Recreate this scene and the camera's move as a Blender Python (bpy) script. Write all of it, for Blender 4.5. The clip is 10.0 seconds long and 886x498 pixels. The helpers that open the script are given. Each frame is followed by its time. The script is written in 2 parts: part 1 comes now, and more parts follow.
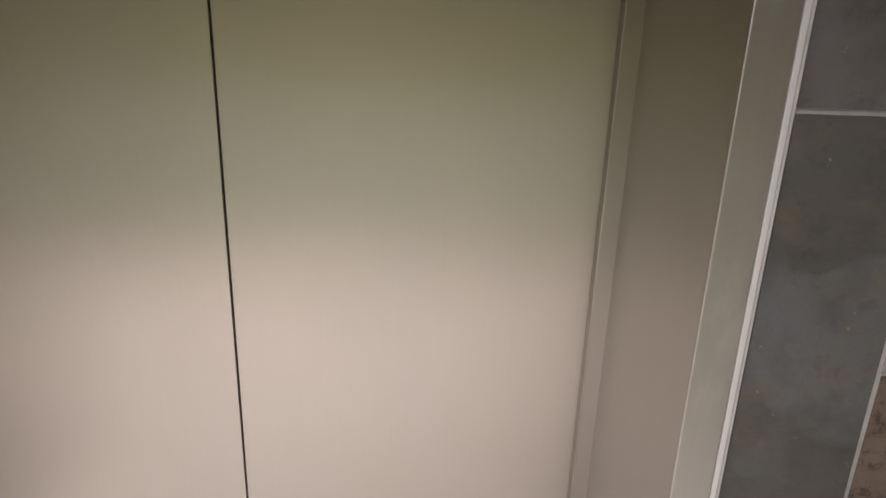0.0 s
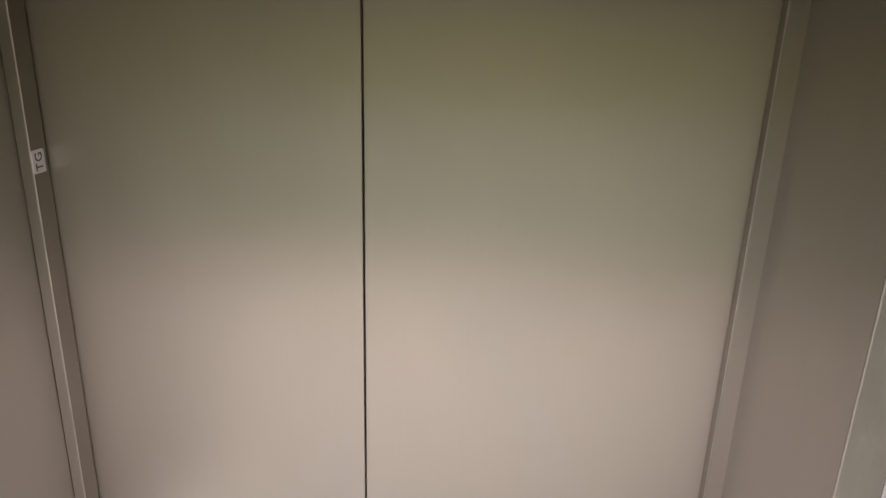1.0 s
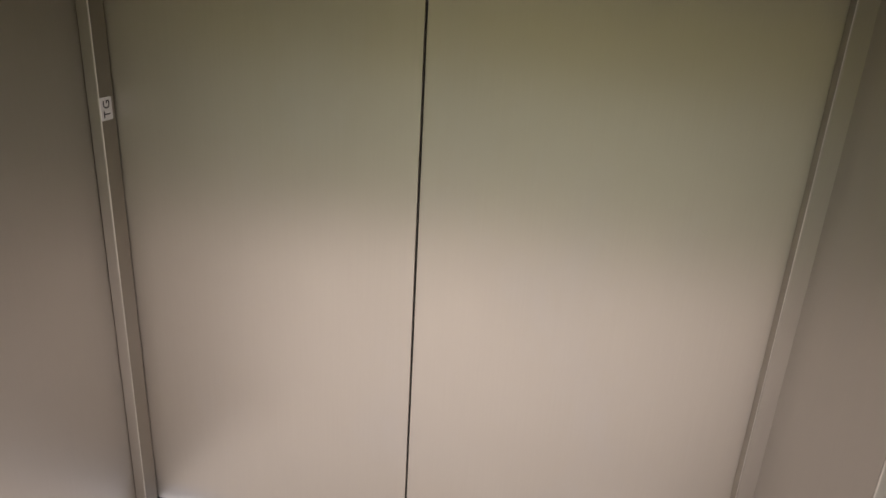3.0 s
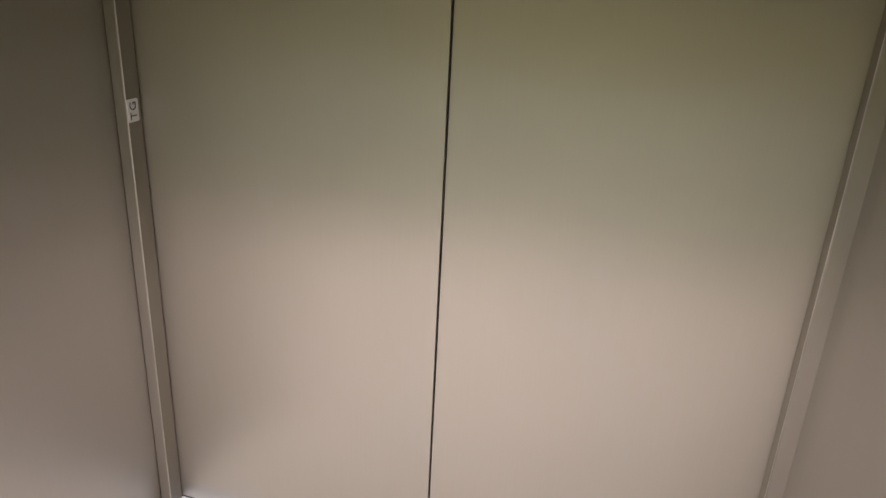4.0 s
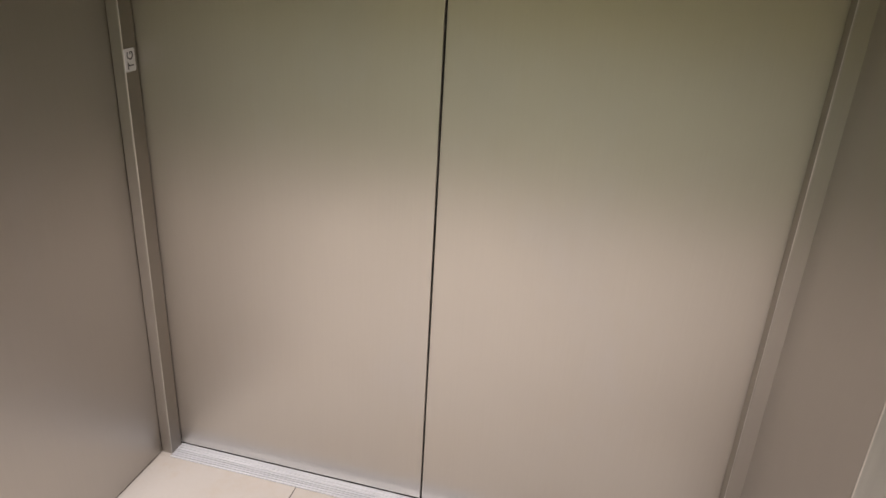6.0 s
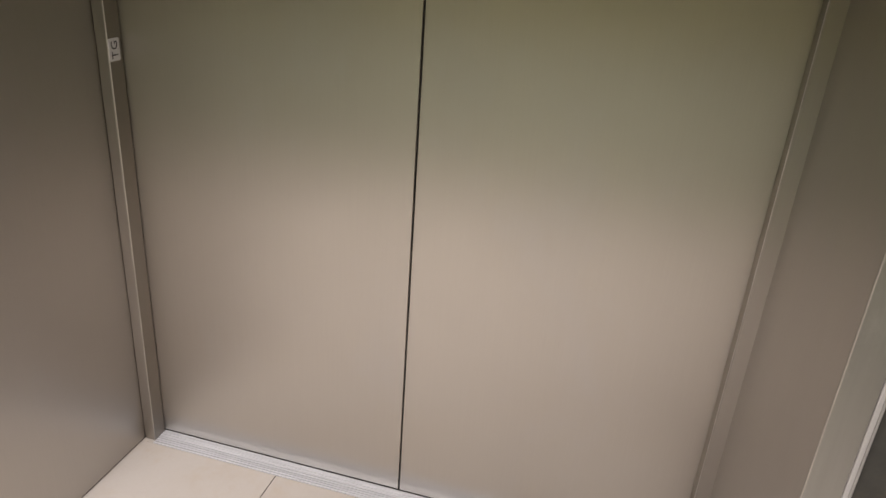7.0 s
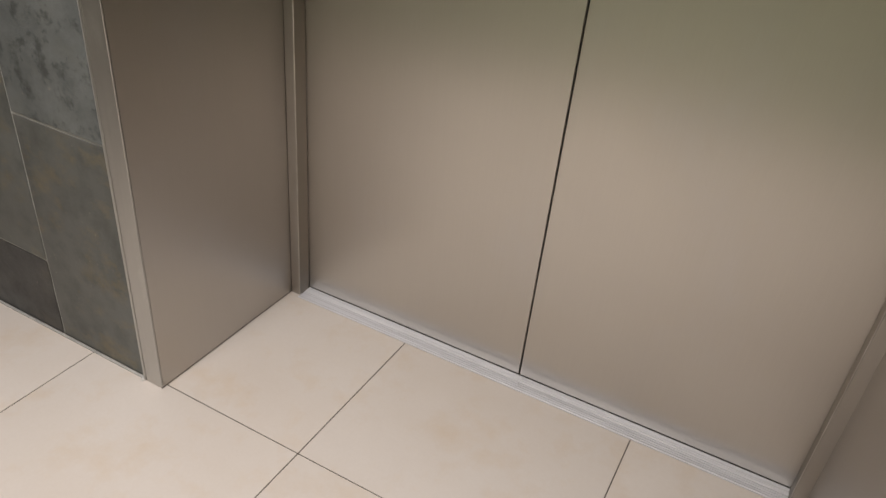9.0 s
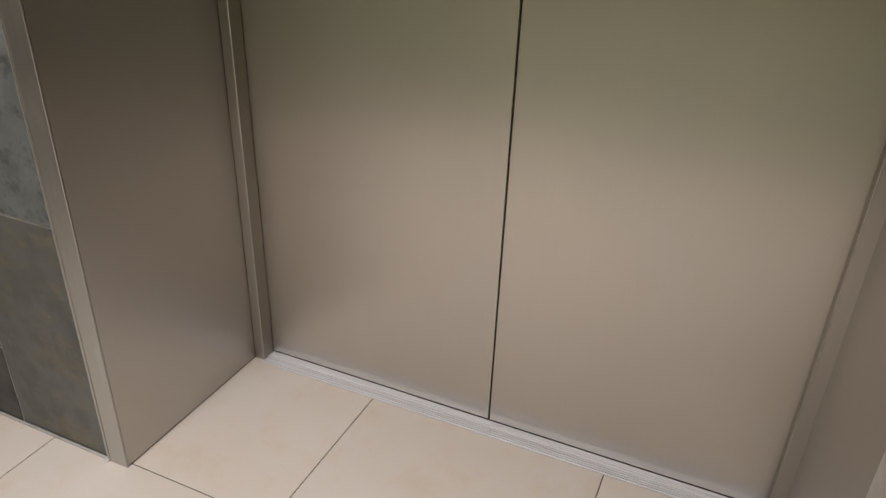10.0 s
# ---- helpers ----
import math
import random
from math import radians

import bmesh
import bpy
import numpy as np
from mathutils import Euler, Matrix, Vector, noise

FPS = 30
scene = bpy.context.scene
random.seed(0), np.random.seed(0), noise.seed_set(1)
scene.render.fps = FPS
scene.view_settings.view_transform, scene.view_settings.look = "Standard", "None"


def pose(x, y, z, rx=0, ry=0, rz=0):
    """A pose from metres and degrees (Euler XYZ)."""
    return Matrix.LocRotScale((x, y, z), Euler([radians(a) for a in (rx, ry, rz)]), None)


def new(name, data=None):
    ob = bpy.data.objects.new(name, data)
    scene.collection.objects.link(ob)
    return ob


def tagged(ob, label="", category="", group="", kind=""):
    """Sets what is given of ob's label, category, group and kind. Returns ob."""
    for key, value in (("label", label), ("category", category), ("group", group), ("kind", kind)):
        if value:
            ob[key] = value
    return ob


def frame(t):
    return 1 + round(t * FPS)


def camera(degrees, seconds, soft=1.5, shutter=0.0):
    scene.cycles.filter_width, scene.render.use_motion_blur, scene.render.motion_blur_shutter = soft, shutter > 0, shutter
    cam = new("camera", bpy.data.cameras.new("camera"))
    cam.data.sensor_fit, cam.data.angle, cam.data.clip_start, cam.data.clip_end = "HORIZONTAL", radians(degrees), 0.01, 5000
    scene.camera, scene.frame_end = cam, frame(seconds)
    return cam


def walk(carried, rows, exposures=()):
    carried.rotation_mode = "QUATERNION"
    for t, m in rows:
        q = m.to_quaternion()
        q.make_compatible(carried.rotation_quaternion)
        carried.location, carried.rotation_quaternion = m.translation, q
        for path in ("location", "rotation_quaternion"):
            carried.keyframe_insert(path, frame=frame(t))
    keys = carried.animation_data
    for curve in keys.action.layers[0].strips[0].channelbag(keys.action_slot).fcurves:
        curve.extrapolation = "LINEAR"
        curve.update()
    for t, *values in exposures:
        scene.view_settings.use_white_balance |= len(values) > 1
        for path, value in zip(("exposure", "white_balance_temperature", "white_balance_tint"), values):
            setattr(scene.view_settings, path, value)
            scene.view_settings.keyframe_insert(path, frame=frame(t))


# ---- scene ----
cam = camera(62.3, 10.0, soft=1.5, shutter=0.12)

# seconds, place in metres, heading, tilt and lean in degrees
PATH = [
    (0.0, 0.442, -1.193, 1.300, 2.87, -20.61, 1.84),
    (0.2, 0.433, -1.190, 1.300, 4.57, -20.47, 2.35),
    (0.5, 0.417, -1.183, 1.300, 8.65, -22.26, 1.77),
    (0.7, 0.426, -1.178, 1.295, 11.09, -20.61, 1.50),
    (1.0, 0.406, -1.205, 1.300, 12.09, -19.20, 1.67),
    (1.3, 0.405, -1.213, 1.297, 12.69, -19.76, 1.94),
    (1.5, 0.404, -1.215, 1.292, 13.42, -20.84, 2.10),
    (2.0, 0.377, -1.239, 1.278, 14.61, -20.95, 2.32),
    (2.2, 0.369, -1.247, 1.276, 14.60, -21.42, 2.44),
    (2.5, 0.366, -1.252, 1.276, 14.65, -21.09, 2.75),
    (2.7, 0.378, -1.246, 1.279, 14.49, -21.29, 3.17),
    (3.8, 0.363, -1.240, 1.284, 15.31, -21.50, 3.14),
    (4.0, 0.359, -1.240, 1.288, 15.97, -21.73, 2.87),
    (4.5, 0.344, -1.255, 1.279, 15.81, -22.72, 3.63),
    (4.7, 0.337, -1.260, 1.275, 16.28, -22.46, 3.76),
    (5.0, 0.332, -1.268, 1.273, 15.91, -22.42, 3.88),
    (5.5, 0.337, -1.292, 1.286, 13.97, -21.99, 3.41),
    (5.7, 0.339, -1.301, 1.260, 13.80, -23.40, 3.42),
    (6.8, 0.380, -1.315, 1.267, 14.04, -24.38, 3.18),
    (7.0, 0.399, -1.307, 1.267, 14.27, -24.42, 4.18),
    (7.2, 0.408, -1.305, 1.265, 15.14, -24.08, 3.76),
    (7.5, 0.411, -1.305, 1.261, 15.89, -24.40, 2.84),
    (7.8, 0.411, -1.306, 1.267, 16.83, -27.11, 3.80),
    (8.0, 0.384, -1.327, 1.279, 14.65, -30.27, 9.68),
    (8.2, 0.395, -1.314, 1.246, 16.32, -30.75, 8.45),
    (8.5, 0.396, -1.325, 1.224, 20.53, -31.94, 4.85),
    (8.7, 0.386, -1.339, 1.217, 23.19, -32.99, 4.38),
    (8.8, 0.374, -1.328, 1.234, 24.37, -34.02, 3.50),
    (9.0, 0.399, -1.340, 1.219, 25.58, -32.28, 5.78),
    (9.2, 0.412, -1.351, 1.212, 24.79, -30.84, 6.25),
    (9.5, 0.445, -1.336, 1.210, 21.89, -29.44, 3.90),
    (9.7, 0.453, -1.334, 1.215, 21.88, -29.36, 4.13),
    (10.0, 0.440, -1.343, 1.229, 23.34, -28.07, 2.02),
]
walk(cam, [(t, pose(x, y, z, 90 + pitch, 0, yaw) @ pose(0, 0, 0, 0, 0, lean)) for t, x, y, z, yaw, pitch, lean in PATH],
     exposures=[(0.0, 0.24, 6330, 13), (1.0, 0.05, 6400, 12), (2.5, 0.07, 6480, 12), (5.7, 0.05, 6560, 12), (6.8, -0.13, 6600, 11), (7.5, -0.19, 6620, 11), (8.1, -0.21, 6660, 10), (9.0, -0.42, 6740, 9), (10.0, -0.50, 6760, 9)])

# ---- plan, in metres: the doors stand in the plane y = 0, the seam at x = 0 ----
HALF = 0.642          # half the clear opening
JAMB = 0.671          # the deep reveals
JAMB_Y = -0.044       # front of the inner jambs
FRONT = -0.508        # front of the steel surround
STRIP = {-1: 0.721, 1: 0.714}  # outer edge of the surround's front strips
WALL_Y = -0.498       # face of the slate
HEAD = 2.10           # clear height
SIDE, WEST, EAST, BACK, CEIL = 2.40, -2.30, 1.60, -2.50, 2.60
TILE, TILE_X, TILE_Y = 0.5995, 0.302, -0.492

# ---- world and lamps ----
world = bpy.data.worlds.new("world")
scene.world = world
world.use_nodes = True
world.node_tree.nodes["Background"].inputs["Color"].default_value = (0.9, 0.95, 1.0, 1)
world.node_tree.nodes["Background"].inputs["Strength"].default_value = 0.05

# place, watts and beam of each unseen ceiling downlight: a narrow pair before the lift, a wide pair added further back
# to brighten wall and floor there
DOWNLIGHTS = [(-0.55, -1.25, 160.0, 82), (0.35, -1.25, 110.0, 82), (-0.75, -1.60, 80.0, 120), (0.20, -1.60, 45.0, 120)]


# ---- materials ----
def material(name):
    m = bpy.data.materials.new(name)
    m.use_nodes = True
    t = m.node_tree
    return m, t, t.nodes["Principled BSDF"]


def node(t, kind, **values):
    n = t.nodes.new(kind)
    for k, v in values.items():
        n.inputs[k.replace("_", " ")].default_value = v
    return n


def spots(t, scale, stretch=(1, 1, 1), detail=4.0, rough=0.5, shift=True):
    """Noise in object space, in metres; each object is shifted by its own random number."""
    co = t.nodes.new("ShaderNodeTexCoord")
    mp = t.nodes.new("ShaderNodeMapping")
    mp.inputs["Scale"].default_value = stretch
    t.links.new(co.outputs["Object"], mp.inputs["Vector"])
    if shift:
        info = t.nodes.new("ShaderNodeObjectInfo")
        mul = t.nodes.new("ShaderNodeMath")
        mul.operation = "MULTIPLY"
        mul.inputs[1].default_value = 37.0
        t.links.new(info.outputs["Random"], mul.inputs[0])
        t.links.new(mul.outputs[0], mp.inputs["Location"])
    n = node(t, "ShaderNodeTexNoise", Scale=scale, Detail=detail, Roughness=rough)
    t.links.new(mp.outputs["Vector"], n.inputs["Vector"])
    return n.outputs["Fac"]


def ramp(t, fac, *stops):
    r = t.nodes.new("ShaderNodeValToRGB")
    while len(r.color_ramp.elements) < len(stops):
        r.color_ramp.elements.new(0.5)
    for e, (p, c) in zip(r.color_ramp.elements, stops):
        e.position = p
        e.color = (*c, 1) if len(c) == 3 else c
    t.links.new(fac, r.inputs["Fac"])
    return r.outputs["Color"]


def blend(t, fac, a, b, kind="MIX"):
    m = t.nodes.new("ShaderNodeMix")
    m.data_type, m.blend_type = "RGBA", kind
    for socket, v in ((m.inputs["Factor"], fac), (m.inputs["A"], a), (m.inputs["B"], b)):
        if isinstance(v, bpy.types.NodeSocket):
            t.links.new(v, socket)
        elif isinstance(v, (int, float)):
            socket.default_value = v
        else:
            socket.default_value = (*v, 1)
    return m.outputs["Result"]


def span(t, fac, low, high, start=0.3, stop=0.7):
    r = t.nodes.new("ShaderNodeMapRange")
    for k, v in (("From Min", start), ("From Max", stop), ("To Min", low), ("To Max", high)):
        r.inputs[k].default_value = v
    t.links.new(fac, r.inputs["Value"])
    return r.outputs["Result"]


def relief(t, bsdf, height, strength, depth, under=None):
    b = node(t, "ShaderNodeBump", Strength=strength, Distance=depth)
    t.links.new(height, b.inputs["Height"])
    if under is not None:
        t.links.new(under, b.inputs["Normal"])
    t.links.new(b.outputs["Normal"], bsdf.inputs["Normal"])
    return b.outputs["Normal"]


def steel(name, colour, rough, brush):
    """Brushed stainless steel; brush stretches the grain along one axis."""
    m, t, b = material(name)
    grain = spots(t, 420.0, brush, 3.0, 0.6)
    cloud = spots(t, 2.3, (1, 1, 1), 3.0, 0.5)
    smear = spots(t, 4.5, (1, 1, 0.6), 5.0, 0.62)
    c = blend(t, span(t, grain, 0.0, 0.08), colour, [v * 0.70 for v in colour])
    c = blend(t, span(t, cloud, 0.0, 0.10), c, [v * 0.8 for v in colour])
    c = blend(t, span(t, smear, 0.0, 0.30, 0.55, 0.72), c, [v * k for v, k in zip(colour, (1.0, 1.04, 1.12))])
    t.links.new(c, b.inputs["Base Color"])
    b.inputs["Metallic"].default_value = 1.0
    b.inputs["Anisotropic"].default_value = 0.82
    tangent = t.nodes.new("ShaderNodeTangent")
    tangent.direction_type, tangent.axis = "RADIAL", "Z"
    t.links.new(tangent.outputs["Tangent"], b.inputs["Tangent"])
    t.links.new(span(t, smear, rough - 0.015, rough + 0.045), b.inputs["Roughness"])
    return m


STEEL = steel("brushed_door_steel", (0.63, 0.60, 0.56), 0.325, (1, 1, 0.012))
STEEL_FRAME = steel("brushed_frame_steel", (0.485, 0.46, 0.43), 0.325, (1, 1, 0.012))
# darker than the frame steel: the returns' dim reflection as base colour
STEEL_RETURN = steel("shaded_return_steel", (0.34, 0.31, 0.275), 0.36, (1, 1, 0.012))


def satin(name, colour, rough, metal=0.8, scuffs=0.75):
    """Dull folded steel with faint scuffs."""
    m, t, b = material(name)
    streak = spots(t, 60.0, (1, 1, 0.05), 4.0, 0.6)
    scuff = spots(t, 14.0, (1, 1, 0.5), 6.0, 0.7)
    c = blend(t, span(t, streak, 0.0, 0.25), colour, [v * 0.68 for v in colour])
    c = blend(t, span(t, scuff, 0.0, scuffs, 0.56, 0.70), c, [min(1.0, v * 1.35) for v in colour])
    t.links.new(c, b.inputs["Base Color"])
    b.inputs["Metallic"].default_value = metal
    t.links.new(span(t, scuff, rough - 0.04, rough + 0.08), b.inputs["Roughness"])
    return m


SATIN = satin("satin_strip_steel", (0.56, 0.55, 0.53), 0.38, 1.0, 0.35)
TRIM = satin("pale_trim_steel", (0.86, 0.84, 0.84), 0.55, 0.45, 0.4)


def aluminium():
    m, t, b = material("sill_aluminium")
    worn = spots(t, 35.0, (0.03, 1, 1), 4.0, 0.5)
    dirt = spots(t, 7.0, (0.5, 1, 1), 5.0, 0.65)
    line = spots(t, 260.0, (0.008, 1, 1), 3.0, 0.6)
    c = blend(t, span(t, dirt, 0.0, 0.5, 0.45, 0.75), (0.88, 0.88, 0.92), (0.66, 0.66, 0.69))
    c = blend(t, span(t, line, 0.0, 0.4, 0.45, 0.65), c, (0.50, 0.49, 0.50))
    t.links.new(c, b.inputs["Base Color"])
    b.inputs["Metallic"].default_value = 0.35
    t.links.new(span(t, worn, 0.42, 0.6), b.inputs["Roughness"])
    relief(t, b, worn, 0.04, 0.0004)
    return m


ALUMINIUM = aluminium()


def plain(name, colour, rough, dark=0.8, scale=6.0, metal=0.0):
    m, t, b = material(name)
    cloud = spots(t, scale, (1, 1, 1), 5.0, 0.6)
    fine = spots(t, scale * 30, (1, 1, 1), 3.0, 0.6)
    t.links.new(blend(t, span(t, cloud, 0.0, 1.0), colour, [v * dark for v in colour]), b.inputs["Base Color"])
    b.inputs["Metallic"].default_value = metal
    t.links.new(span(t, cloud, rough - 0.06, rough + 0.06), b.inputs["Roughness"])
    relief(t, b, fine, 0.15, 0.0005)
    return m


# paler than the sheet steel: the folded edges' highlight put into the colour
HIGHLIGHT_EDGE = plain("highlight_steel_edge", (0.78, 0.75, 0.71), 0.58, 0.8, 12.0, 0.9)
RUBBER = plain("black_rubber", (0.012, 0.011, 0.010), 0.7)
GAP = plain("dark_backing", (0.02, 0.018, 0.016), 0.8)
BACKING = plain("grey_joint_filler", (0.16, 0.145, 0.13), 0.8)
GROUT = plain("dark_floor_grout", (0.10, 0.085, 0.07), 0.85, 0.6, 20.0)
WALL_GROUT = plain("pale_wall_grout", (0.52, 0.51, 0.49), 0.9, 0.6, 25.0)
SEALANT = plain("pale_sealant", (0.64, 0.62, 0.60), 0.5, 0.75, 20.0)
DADO = plain("grey_green_dado_paint", (0.655, 0.70, 0.535), 0.6, 0.92, 2.5)
PLASTER = plain("olive_painted_plaster", (0.45, 0.44, 0.22), 0.7, 0.9, 3.0)
# made-up dark wall colour that dims the tops of the steel's reflections
DARK_PLASTER = plain("reflection_darkening_plaster", (0.13, 0.137, 0.15), 0.7, 0.9, 3.0)
GREY_PLASTER = plain("grey_painted_plaster", (0.40, 0.385, 0.375), 0.7, 0.9, 3.0)
WHITE = plain("white_ceiling_paint", (0.78, 0.77, 0.74), 0.8, 0.95, 4.0)
PLATE = plain("pale_label_plate", (0.82, 0.81, 0.80), 0.4, 0.92, 60.0)
INK = plain("black_lettering", (0.045, 0.045, 0.05), 0.5, 0.9, 60.0)


def floor_tile():
    m, t, b = material("beige_porcelain")
    big = spots(t, 3.2, (1, 1, 1), 5.0, 0.6)
    patch = spots(t, 8.0, (1, 1, 1), 6.0, 0.65)
    fine = spots(t, 130.0, (1, 1, 1), 4.0, 0.6)
    c = blend(t, span(t, big, 0.0, 1.0, 0.35, 0.7), (0.66, 0.605, 0.56), (0.635, 0.57, 0.515))
    c = blend(t, span(t, patch, 0.0, 0.55, 0.50, 0.74), c, (0.60, 0.48, 0.36))
    c = blend(t, span(t, fine, 0.0, 0.10), c, (0.50, 0.43, 0.35))
    info = t.nodes.new("ShaderNodeObjectInfo")
    hue = t.nodes.new("ShaderNodeHueSaturation")
    t.links.new(span(t, info.outputs["Random"], 0.95, 1.03, 0.0, 1.0), hue.inputs["Value"])
    t.links.new(c, hue.inputs["Color"])
    t.links.new(hue.outputs["Color"], b.inputs["Base Color"])
    t.links.new(span(t, patch, 0.36, 0.48), b.inputs["Roughness"])
    relief(t, b, fine, 0.08, 0.0004)
    return m


FLOOR_TILE = floor_tile()


def slate(name, base, second, rust, rust_amount, pit_scale, pits, pit_from=0.54, crisp=0.10):
    """Riven slate: flakes of two greys with crisp edges, ochre stains, dark pits and pale chips."""
    m, t, b = material(name)
    layer = spots(t, 4.0, (1, 1, 1), 3.5, 0.52)
    cloud = spots(t, 11.0, (1, 1, 1), 6.0, 0.65)
    stain = spots(t, 8.5, (1, 1, 1.5), 7.0, 0.72)
    pit = spots(t, pit_scale, (1, 1, 1), 6.0, 0.72)
    chip = spots(t, 55.0, (1, 1, 1), 5.0, 0.7)
    fine = spots(t, 170.0, (1, 1, 1), 4.0, 0.65)
    c = blend(t, span(t, layer, 0.0, 1.0, 0.5 - crisp / 2, 0.5 + crisp / 2), base, second)
    c = blend(t, span(t, cloud, 0.0, 0.6, 0.45, 0.70), c, [v * 0.60 for v in base])
    c = blend(t, span(t, stain, 0.0, rust_amount, 0.52, 0.66), c, rust)
    c = blend(t, span(t, pit, 0.0, pits, pit_from, pit_from + 0.11), c, [v * 0.30 for v in base])
    c = blend(t, span(t, chip, 0.0, 0.6, 0.67, 0.72), c, (0.36, 0.33, 0.27))
    c = blend(t, span(t, fine, 0.0, 0.25, 0.45, 0.75), c, [v * 0.6 for v in second])
    t.links.new(c, b.inputs["Base Color"])
    t.links.new(span(t, cloud, 0.40, 0.62), b.inputs["Roughness"])
    n = relief(t, b, span(t, layer, 0.0, 1.0, 0.5 - crisp / 3, 0.5 + crisp / 3), 0.45, 0.003)
    n = relief(t, b, pit, 0.40, 0.004, n)
    relief(t, b, fine, 0.30, 0.001, n)
    return m


SLATES = {
    "pitted": slate("pitted_blue_grey_slate", (0.135, 0.146, 0.145), (0.190, 0.203, 0.20), (0.15, 0.155, 0.14), 0.4, 20.0, 0.72, 0.52, 0.22),
    "smooth": slate("smooth_grey_slate", (0.112, 0.115, 0.107), (0.138, 0.144, 0.136), (0.22, 0.17, 0.085), 0.48, 9.0, 0.22, 0.55, 0.34),
    "dark": slate("dark_grey_slate", (0.094, 0.090, 0.082), (0.128, 0.132, 0.134), (0.165, 0.135, 0.09), 0.5, 24.0, 0.30, 0.56, 0.04),
    "pale": slate("pale_grey_slate", (0.36, 0.35, 0.33), (0.42, 0.41, 0.39), (0.30, 0.27, 0.22), 0.4, 30.0, 0.3, 0.56, 0.2),
    "charcoal": slate("charcoal_slate", (0.058, 0.057, 0.056), (0.088, 0.090, 0.090), (0.12, 0.10, 0.07), 0.3, 22.0, 0.3, 0.56, 0.2),
    "rusty": slate("rusty_brown_slate", (0.15, 0.112, 0.088), (0.20, 0.15, 0.12), (0.27, 0.17, 0.105), 0.65, 48.0, 0.85, 0.50, 0.2),
    "mottled": slate("mottled_green_brown_slate", (0.108, 0.098, 0.090), (0.155, 0.155, 0.155), (0.22, 0.16, 0.09), 0.75, 18.0, 0.4, 0.55, 0.25),
}


# ---- mesh helpers ----
def box(bm, x0, x1, y0, y1, z0, z1, bevel=0.0, segments=2):
    part_bm = bmesh.new()
    bmesh.ops.create_cube(part_bm, size=1.0)
    for v in part_bm.verts:
        v.co = Vector(((x0 + x1) / 2 + v.co.x * (x1 - x0), (y0 + y1) / 2 + v.co.y * (y1 - y0), (z0 + z1) / 2 + v.co.z * (z1 - z0)))
    if bevel:
        bmesh.ops.bevel(part_bm, geom=part_bm.edges[:], offset=bevel, segments=segments, affect="EDGES", profile=0.5)
    me = bpy.data.meshes.new("piece")
    part_bm.to_mesh(me)
    part_bm.free()
    bm.from_mesh(me)
    bpy.data.meshes.remove(me)
    return bm


def part(name, bm, mat, parent=None, label=""):
    me = bpy.data.meshes.new(name)
    bm.to_mesh(me)
    bm.free()
    me.materials.append(mat)
    ob = new(name, me)
    if parent is not None:
        ob.parent = parent
    if label:
        tagged(ob, label)
    return ob


def block(name, mat, parent, x0, x1, y0, y1, z0, z1, bevel=0.0, label="", segments=2):
    return part(name, box(bmesh.new(), x0, x1, y0, y1, z0, z1, bevel, segments), mat, parent, label)


def extrude_x(profile, x0, x1):
    """A closed profile of (y, z) drawn out along x."""
    bm = bmesh.new()
    a = [bm.verts.new((x0, y, z)) for y, z in profile]
    b = [bm.verts.new((x1, y, z)) for y, z in profile]
    n = len(profile)
    for i in range(n):
        bm.faces.new((a[i], a[(i + 1) % n], b[(i + 1) % n], b[i]))
    bm.faces.new(a[::-1])
    bm.faces.new(b)
    bmesh.ops.recalc_face_normals(bm, faces=bm.faces[:])
    return bm


def rounded_edge(x, y, size, side, z0, z1):
    """A folded sheet's rounded corner, proud by a hair, running up from z0 to z1."""
    bm = bmesh.new()
    cx, cy = x + side * size, y + size
    low, high = [], []
    for k in range(7):
        a = radians(90 * k / 6)
        px, py = cx - side * (size + 0.0003) * math.cos(a), cy - (size + 0.0003) * math.sin(a)
        low.append(bm.verts.new((px, py, z0)))
        high.append(bm.verts.new((px, py, z1)))
    low.append(bm.verts.new((cx, cy, z0)))
    high.append(bm.verts.new((cx, cy, z1)))
    n = len(low)
    for i in range(n):
        f = bm.faces.new((low[i], low[(i + 1) % n], high[(i + 1) % n], high[i]))
        f.smooth = i < 6
    bm.faces.new(low[::-1])
    bm.faces.new(high)
    bmesh.ops.recalc_face_normals(bm, faces=bm.faces[:])
    return bm


def structure(ob, label, category):
    return tagged(ob, label, category, kind="structure")


# ---- large structure ----
floor = structure(block("floor", GROUT, None, -SIDE - 0.1, EAST + 0.1, BACK - 0.1, 0.12, -0.12, -0.0015),
                  "beige porcelain tile floor with thin dark joints", "floor")
ceiling = structure(block("ceiling", WHITE, None, -SIDE - 0.1, EAST + 0.1, BACK - 0.1, 0.2, CEIL, CEIL + 0.1),
                    "white painted lobby ceiling", "ceiling")
wall_left = structure(block("wall_west_front", WALL_GROUT, None, -SIDE, -STRIP[-1] - 0.010, WALL_Y - 0.0012, -0.30, 0.0, CEIL),
                      "wall clad with large grey slate tiles and pale joints", "wall")
wall_right = structure(block("wall_east_front", WALL_GROUT, None, STRIP[1] + 0.010, EAST + 0.1, WALL_Y - 0.0012, -0.30, 0.0, CEIL),
                       "wall clad with dark grey and brown slate tiles", "wall")
structure(block("wall_over_portal", WALL_GROUT, None, -STRIP[-1] - 0.010, STRIP[1] + 0.010, WALL_Y - 0.0012, -0.30, HEAD + 0.06, CEIL),
          "plain pale wall above the steel surround", "wall")
SKEW = math.atan(0.06)  # the wall opposite runs askew to the lift


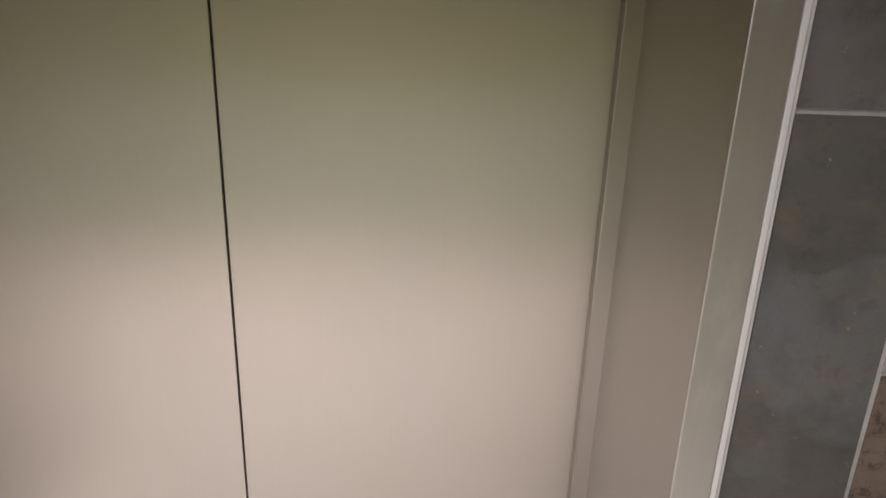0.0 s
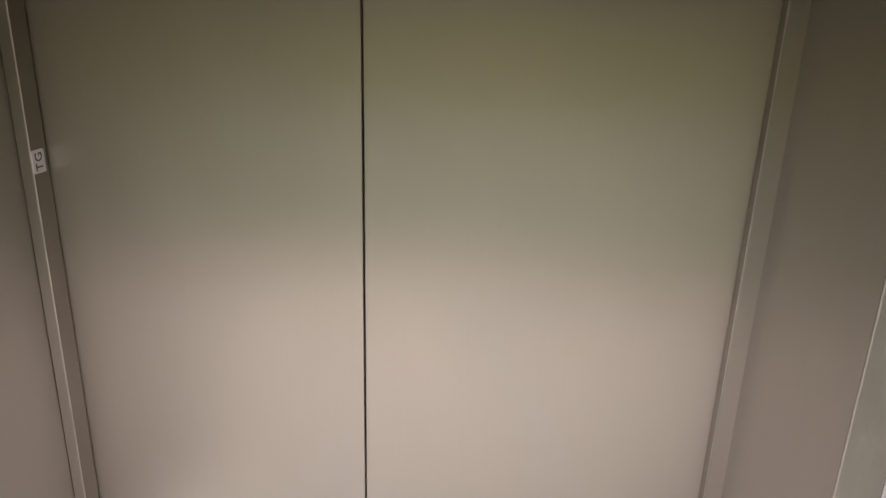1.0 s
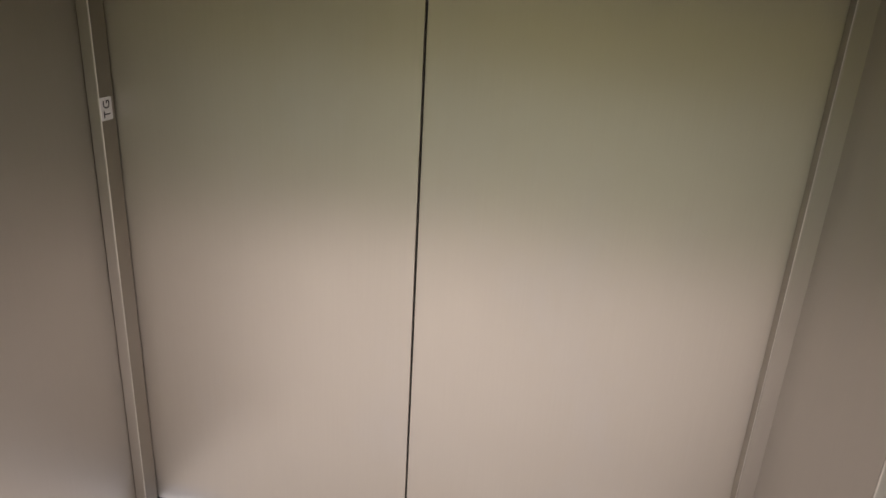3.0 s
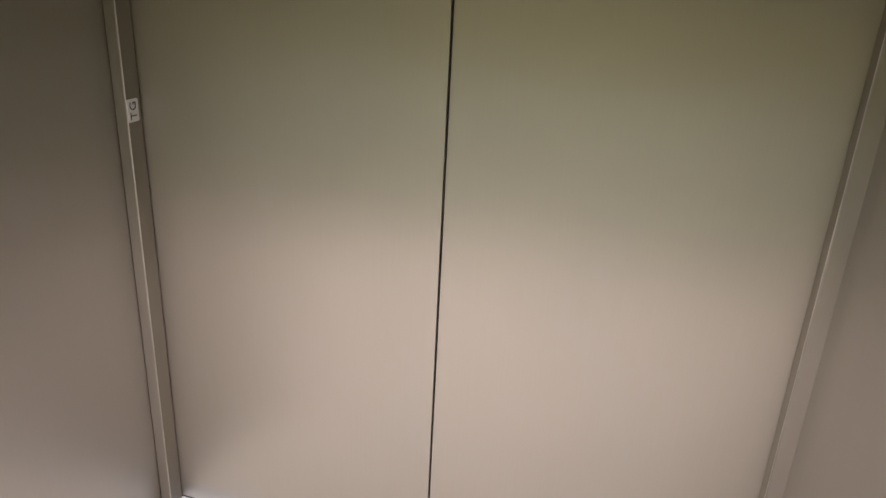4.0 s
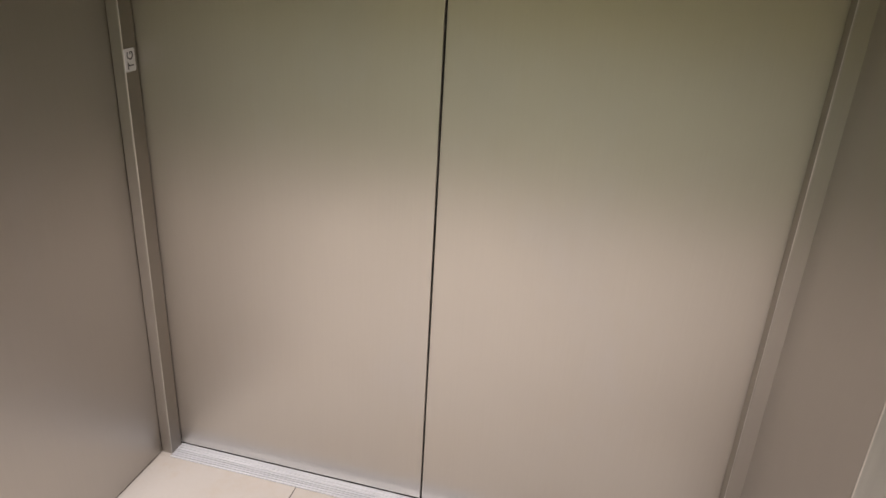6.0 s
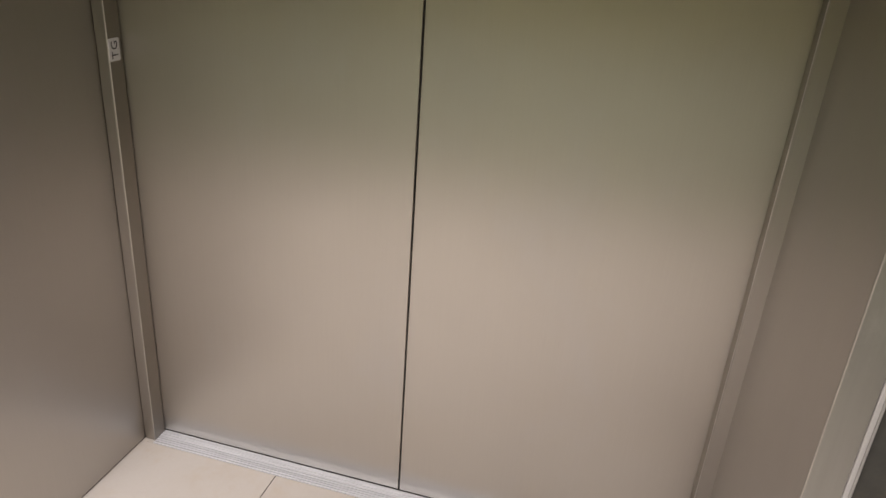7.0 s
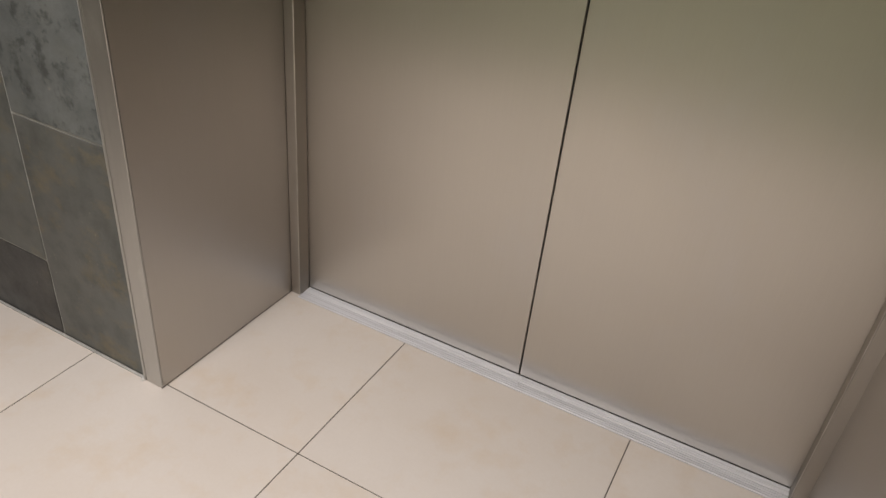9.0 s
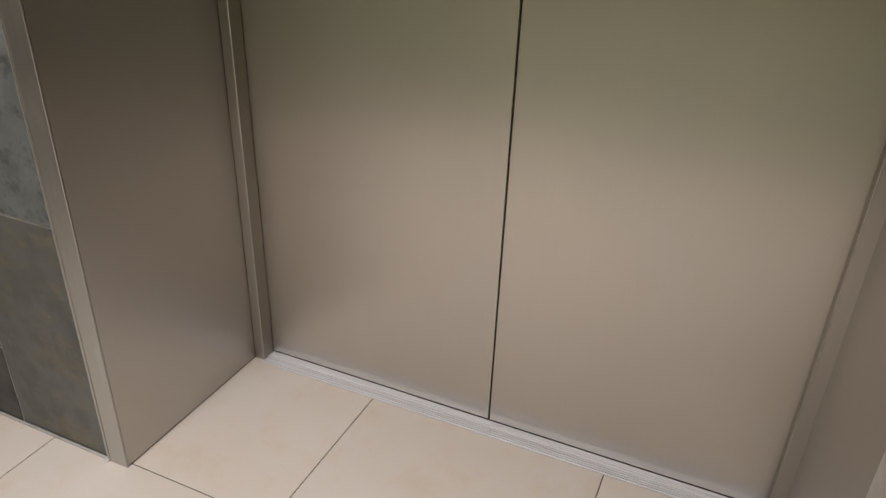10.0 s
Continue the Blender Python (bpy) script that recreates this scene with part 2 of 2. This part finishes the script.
def askew(ob, y=-2.25):
    """Turns a wall drawn along the x axis to its place opposite the lift."""
    ob.matrix_basis = Matrix.Translation((0.0, y, 0.0)) @ Matrix.Rotation(SKEW, 4, "Z")
    return ob


structure(askew(block("wall_south", PLASTER, None, WEST - 0.05, EAST + 0.05, -0.1, 0.0, 0.78, 1.30)), "plain olive painted lobby wall", "wall")
structure(askew(block("wall_south_dado", DADO, None, WEST - 0.05, EAST + 0.05, -0.1, -0.003, 0.0, 0.78)), "plain grey-green lower part of the lobby wall", "wall")
# unseen dark band, added only for what the doors and reveals reflect
structure(askew(block("wall_south_upper", DARK_PLASTER, None, WEST - 0.05, EAST + 0.05, -0.1, -0.003, 1.30, CEIL)), "unseen dark upper wall band added to darken the reflections' tops", "wall")
structure(block("wall_west", GREY_PLASTER, None, WEST - 0.1, WEST, BACK, WALL_Y - 0.006, 0.0, CEIL), "plain grey painted lobby end wall", "wall")
structure(block("wall_east", GREY_PLASTER, None, EAST, EAST + 0.1, BACK, WALL_Y - 0.006, 0.0, CEIL), "plain grey painted lobby end wall", "wall")
structure(block("wall_shaft", GAP, None, -SIDE, EAST + 0.1, 0.10, 0.20, -0.1, CEIL), "dark closing wall behind the lift doors", "wall")


# ---- lift doors ----
def elevator_door(side):
    door = tagged(new("elevator_door"), "closed brushed stainless steel lift door leaf above a grooved aluminium sill", "elevator door", "pair of lift doors")
    door.location = (side * 0.34, 0.0, 0.0)
    xs = sorted((side * 0.0019 - side * 0.34, side * 0.70 - side * 0.34))
    block("panel", STEEL, door, xs[0], xs[1], 0.0, 0.032, 0.0048, HEAD + 0.03, 0.0016)
    xs = sorted((side * 0.0006 - side * 0.34, side * 0.010 - side * 0.34))
    block("rubber_edge", RUBBER, door, xs[0], xs[1], 0.009, 0.028, 0.009, HEAD + 0.02, 0.0, "black rubber edge strip")
    xs = sorted((side * 0.12 - side * 0.34, side * 0.20 - side * 0.34))
    block("guide_shoe", RUBBER, door, xs[0], xs[1], 0.011, 0.021, -0.006, 0.008, 0.0, "dark guide shoe in the sill track")
    return door


elevator_door(-1)
elevator_door(1)


# ---- sill ----
def door_sill():
    sill = tagged(new("door_sill"), "worn grooved aluminium lift door sill", "door sill")
    top, low = 0.0022, -0.0022
    profile = [(-0.0525, -0.02), (-0.0525, top - 0.0006), (-0.0519, top)]
    for y, w in ((-0.0470, 0.0021), (-0.0400, 0.0019), (-0.0330, 0.0021), (-0.0262, 0.0017), (-0.0165, 0.0010), (-0.0090, 0.0008)):
        profile += [(y - w, top), (y - w * 0.6, low), (y + w * 0.6, low), (y + w, top)]
    profile += [(-0.0005, top), (0.0, top - 0.0004), (0.0, -0.010), (0.030, -0.010), (0.030, top), (0.06, top), (0.06, -0.02)]
    for x0, x1 in ((-HALF + 0.0005, 0.0115), (0.0122, HALF - 0.0005)):
        part("sill_section", extrude_x(profile, x0, x1), ALUMINIUM, sill)
    return sill


door_sill()


# ---- steel surround ----
def elevator_surround():
    s = tagged(new("elevator_surround"), "brushed stainless steel lift surround with deep reveals and narrow front strips", "door surround")
    for side in (-1, 1):
        def across(a, b):
            return sorted((side * a, side * b))
        # added thin plate, coloured dark for what the return face reflects
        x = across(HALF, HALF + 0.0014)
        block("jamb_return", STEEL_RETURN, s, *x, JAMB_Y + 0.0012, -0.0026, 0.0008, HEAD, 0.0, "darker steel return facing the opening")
        x = across(HALF + 0.0014, JAMB - (0.0007 if side < 0 else -0.002))
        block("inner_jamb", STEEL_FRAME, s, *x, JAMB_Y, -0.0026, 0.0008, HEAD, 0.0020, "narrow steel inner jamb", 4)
        # added corner beads; bright colour paints their highlight, left strip stays satin
        for name, ex, ey, size in (("jamb_edge", HALF, JAMB_Y, 0.0012), ("strip_edge", JAMB, FRONT, 0.0008)):
            part(name, rounded_edge(side * ex, ey, size, side, 0.0014, HEAD - 0.001), SATIN if (side < 0 and name == "strip_edge") else HIGHLIGHT_EDGE, s, "folded edge, highlight painted in except at the left strip")
        x = across(HALF + 0.008, JAMB + 0.012)
        block("jamb_backing", BACKING, s, *x, -0.018, -0.0012, 0.0008, HEAD, 0.0, "dark joint behind the jamb")
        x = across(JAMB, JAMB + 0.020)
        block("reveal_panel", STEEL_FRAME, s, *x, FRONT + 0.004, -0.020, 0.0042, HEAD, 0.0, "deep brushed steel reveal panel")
        x = across(JAMB, STRIP[side])
        block("front_strip", SATIN, s, *x, FRONT, FRONT + 0.0038, 0.0012, HEAD + 0.05, 0.0018, "steel front strip beside the slate", 4)
        x = across(STRIP[side] + 0.0002, STRIP[side] + 0.0058)
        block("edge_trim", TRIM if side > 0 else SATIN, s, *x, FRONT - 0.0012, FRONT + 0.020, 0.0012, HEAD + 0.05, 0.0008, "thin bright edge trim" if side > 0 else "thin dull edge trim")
        x = across(STRIP[side] + 0.0068, STRIP[side] + 0.0108)
        block("sealant_bead", SEALANT, s, *x, FRONT + 0.0015, FRONT + 0.020, 0.0012, HEAD + 0.05, 0.0014, "pale sealant bead against the slate", 3)
        # dark strip added for the grime line between reveal and floor
        x = across(JAMB + 0.0022, JAMB + 0.018)
        block("floor_gasket", GAP, s, *x, FRONT + 0.006, -0.022, 0.0003, 0.0042, 0.0, "dark gasket under the reveal panel")
    crumb = bmesh.new()
    bmesh.ops.create_icosphere(crumb, subdivisions=2, radius=0.006)
    for v in crumb.verts:
        v.co = Vector((v.co.x, v.co.y * 0.9, abs(v.co.z) * 0.8)) * (1.0 + 0.35 * noise.noise(v.co * 300.0))
    bmesh.ops.translate(crumb, verts=crumb.verts, vec=(-STRIP[-1] - 0.008, FRONT - 0.002, 0.0004))
    part("sealant_blob", crumb, SEALANT, s, "hardened sealant blob at the foot of the trim")
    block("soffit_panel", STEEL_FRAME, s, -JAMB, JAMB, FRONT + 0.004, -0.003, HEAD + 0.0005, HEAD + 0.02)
    block("front_strip", SATIN, s, -JAMB + 0.0005, JAMB - 0.0005, FRONT, FRONT + 0.0038, HEAD, HEAD + 0.05, 0.0012, "steel strip over the opening")
    return s


elevator_surround()


# ---- floor label ----
def floor_label():
    y0, y1, z0, z1 = -0.0434, -0.0112, 0.9535, 0.9990
    thing = tagged(new("floor_label"), "small pale plate with black TG letters stuck on the steel jamb", "label")
    thing.location = (-HALF, (y0 + y1) / 2, (z0 + z1) / 2)
    bm = bmesh.new()
    w, h, r = (y1 - y0) / 2, (z1 - z0) / 2, 0.0035
    ring = []
    for cy, cz, a0 in ((w - r, h - r, 0), (-w + r, h - r, 90), (-w + r, -h + r, 180), (w - r, -h + r, 270)):
        for k in range(5):
            a = radians(a0 + k * 22.5)
            ring.append((cy + r * math.cos(a), cz + r * math.sin(a)))
    low = [bm.verts.new((0.0, y, z)) for y, z in ring]
    mid = [bm.verts.new((0.0010, y, z)) for y, z in ring]
    top = [bm.verts.new((0.0015, y * 0.97, z * 0.98)) for y, z in ring]
    n = len(ring)
    for a, b in ((low, mid), (mid, top)):
        for i in range(n):
            bm.faces.new((a[i], a[(i + 1) % n], b[(i + 1) % n], b[i]))
    bm.faces.new(top)
    bm.faces.new(low[::-1])
    bmesh.ops.recalc_face_normals(bm, faces=bm.faces[:])
    part("plate", bm, PLATE, thing)
    for char, dz in (("T", -0.0105), ("G", 0.0090)):
        cu = bpy.data.curves.new("letter", "FONT")
        cu.body, cu.size, cu.extrude, cu.align_x, cu.align_y, cu.offset = char, 0.0260, 0.0004, "CENTER", "CENTER", -0.0001
        tmp = new("letter_outline", cu)
        bpy.context.view_layer.update()
        me = bpy.data.meshes.new_from_object(tmp.evaluated_get(bpy.context.evaluated_depsgraph_get()))
        bpy.data.objects.remove(tmp)
        bpy.data.curves.remove(cu)
        me.materials.clear()
        me.materials.append(INK)
        letter = new("letter", me)
        letter.parent = thing
        # baseline runs upward, the letters' tops point away from the doors
        turn = Matrix(((0, 0, 1), (0, -1, 0), (1, 0, 0))).to_4x4()
        letter.matrix_basis = Matrix.Translation((0.0017, 0.0005, dz)) @ turn
        tagged(letter, "raised black letter")
    return thing


floor_label()


# ---- ceiling lights ----
def ceiling_light(x, y, watts, beam):
    thing = tagged(new("ceiling_light"), "unseen round recessed ceiling downlight with a white ring", "ceiling light", "lobby downlights")
    thing.location = (x, y, CEIL)
    bm = bmesh.new()
    ring = ((0.085, 0.0), (0.085, -0.006), (0.080, -0.010), (0.066, -0.010), (0.062, -0.002))
    loops = [[bm.verts.new((q * math.cos(math.tau * k / 32), q * math.sin(math.tau * k / 32), z)) for k in range(32)] for q, z in ring]
    for p, q in zip(loops, loops[1:]):
        for k in range(32):
            bm.faces.new((p[k], p[(k + 1) % 32], q[(k + 1) % 32], q[k]))
    bmesh.ops.recalc_face_normals(bm, faces=bm.faces[:])
    part("ring", bm, WHITE, thing)
    glow, t, b = material("lit_diffuser")
    b.inputs["Base Color"].default_value = (0.9, 0.88, 0.84, 1)
    b.inputs["Emission Color"].default_value = (1.0, 0.955, 0.955, 1)
    b.inputs["Emission Strength"].default_value = 3.0
    bm = bmesh.new()
    bmesh.ops.create_cone(bm, cap_ends=True, segments=32, radius1=0.060, radius2=0.061, depth=0.002)
    bmesh.ops.translate(bm, verts=bm.verts, vec=(0, 0, -0.0014))
    part("diffuser", bm, glow, thing)
    data = bpy.data.lights.new("downlight_lamp", "SPOT")
    data.energy, data.color, data.shadow_soft_size = watts, (1.0, 0.955, 0.955), 0.16
    data.spot_size, data.spot_blend = radians(beam), 1.0
    lamp = new("downlight_lamp", data)
    lamp.location = (x, y, CEIL - 0.11)


for spot in DOWNLIGHTS:
    ceiling_light(*spot)


# ---- pieces: slate ----
def slate_tile(parent, x0, x1, z0, z1, mat, seed):
    """One riven tile: a bevelled plate whose face and edges wander a little."""
    rnd = random.Random(seed)
    bm = bmesh.new()
    nx, nz = 3, 5
    cx, cz = (x0 + x1) / 2, (z0 + z1) / 2
    rows = []
    for j in range(nz):
        row = []
        for i in range(nx):
            u, v = i / (nx - 1), j / (nz - 1)
            edge = i in (0, nx - 1) or j in (0, nz - 1)
            px = x0 + (x1 - x0) * u + (rnd.uniform(-0.0007, 0.0007))
            pz = z0 + (z1 - z0) * v + (rnd.uniform(-0.0007, 0.0007))
            inset = 0.0014
            px += inset * (1 if i == 0 else -1 if i == nx - 1 else 0)
            pz += inset * (1 if j == 0 else -1 if j == nz - 1 else 0)
            depth = rnd.uniform(-0.0035, -0.0025) if edge else rnd.uniform(-0.005, -0.0035)
            row.append(bm.verts.new((px - cx, depth, pz - cz)))
        rows.append(row)
    for j in range(nz - 1):
        for i in range(nx - 1):
            bm.faces.new((rows[j][i], rows[j][i + 1], rows[j + 1][i + 1], rows[j + 1][i]))
    rim = rows[0][:] + [r[-1] for r in rows[1:]] + rows[-1][-2::-1] + [r[0] for r in rows[-2:0:-1]]
    back = [bm.verts.new((v.co.x + (0.001 if v.co.x > 0 else -0.001), 0.0012, v.co.z + (0.001 if v.co.z > 0 else -0.001))) for v in rim]
    n = len(rim)
    for i in range(n):
        bm.faces.new((rim[i], back[i], back[(i + 1) % n], rim[(i + 1) % n]))
    bmesh.ops.recalc_face_normals(bm, faces=bm.faces[:])
    ob = part("slate_tile", bm, mat, parent)
    ob.location = (cx, WALL_Y, cz)
    return ob


JOINT = 0.0028
KINDS = [k for k in SLATES if k not in ("pale", "charcoal")]


def clad(parent, side, first, first_joint, other_joint, fixed):
    """Columns of slate from the surround outwards; heights of 0.607 m, every other column staggered."""
    a, width, col = STRIP[side] + 0.0100, first, 0
    end = EAST if side > 0 else -WEST
    while a < end - 0.02:
        b = min(a + width, end - 0.002)
        z = (first_joint if col % 2 == 0 else other_joint) - 0.607 * 2
        row = 0
        while z < CEIL:
            low, high = max(z, 0.0), min(z + 0.607, CEIL)
            if high - low > 0.02:
                kind = fixed.get((col, row), KINDS[(col * 2 + row * 3 + (side > 0)) % len(KINDS)])
                xs = sorted((side * (a + JOINT / 2), side * (b - JOINT / 2)))
                slate_tile(parent, xs[0], xs[1], low + JOINT / 2, high - JOINT / 2, SLATES[kind], col * 31 + row * 7 + (side > 0) * 500)
                row += 1
            z += 0.607
        a, width, col = b, 0.303, col + 1


for wall, x0, x1 in ((wall_left, WEST, -STRIP[-1] - 0.0100), (wall_right, STRIP[1] + 0.0100, EAST)):
    block("floor_bead", WALL_GROUT, wall, x0, x1, WALL_Y - 0.0105, WALL_Y - 0.0045, 0.0003, 0.0040, 0.0012, "grey grout bead at the foot of the slate")

clad(wall_left, -1, 0.274, 0.582, 0.217, {(0, 0): "smooth", (0, 1): "pitted", (1, 0): "charcoal", (1, 1): "smooth"})
clad(wall_right, 1, 0.140, 0.585, 0.317, {(0, 0): "smooth", (0, 1): "dark", (0, 2): "mottled", (1, 1): "rusty", (1, 2): "pale"})


# ---- pieces: floor tiles ----
def floor_piece(x0, x1, y0, y1):
    ob = block("floor_tile", FLOOR_TILE, floor, x0 + 0.0012, x1 - 0.0012, y0 + 0.0012, y1 - 0.0012, -0.010, 0.0, 0.0006, "", 1)
    return ob


xs = [x for x in (TILE_X + TILE * k for k in range(-5, 5)) if -SIDE < x < EAST]
xs = [-SIDE] + xs + [EAST]
ys = [BACK] + [y for y in (TILE_Y + TILE * k for k in range(-4, 1)) if y > BACK + 0.02]
for i in range(len(xs) - 1):
    for j in range(len(ys) - 1):
        floor_piece(xs[i], xs[i + 1], ys[j], ys[j + 1])
    # the row that runs into the recess up to the sill
    x0, x1 = max(xs[i], -JAMB - 0.015), min(xs[i + 1], JAMB + 0.015)
    if x1 - x0 > 0.01:
        floor_piece(x0, x1, TILE_Y, -0.0522)
# the tile runs on under the feet of the jambs
for x0, x1 in ((-JAMB - 0.015, -HALF - 0.0002), (HALF + 0.0002, JAMB + 0.015)):
    block("floor_tile", FLOOR_TILE, floor, x0, x1, -0.0534, -0.010, -0.010, -0.0001)
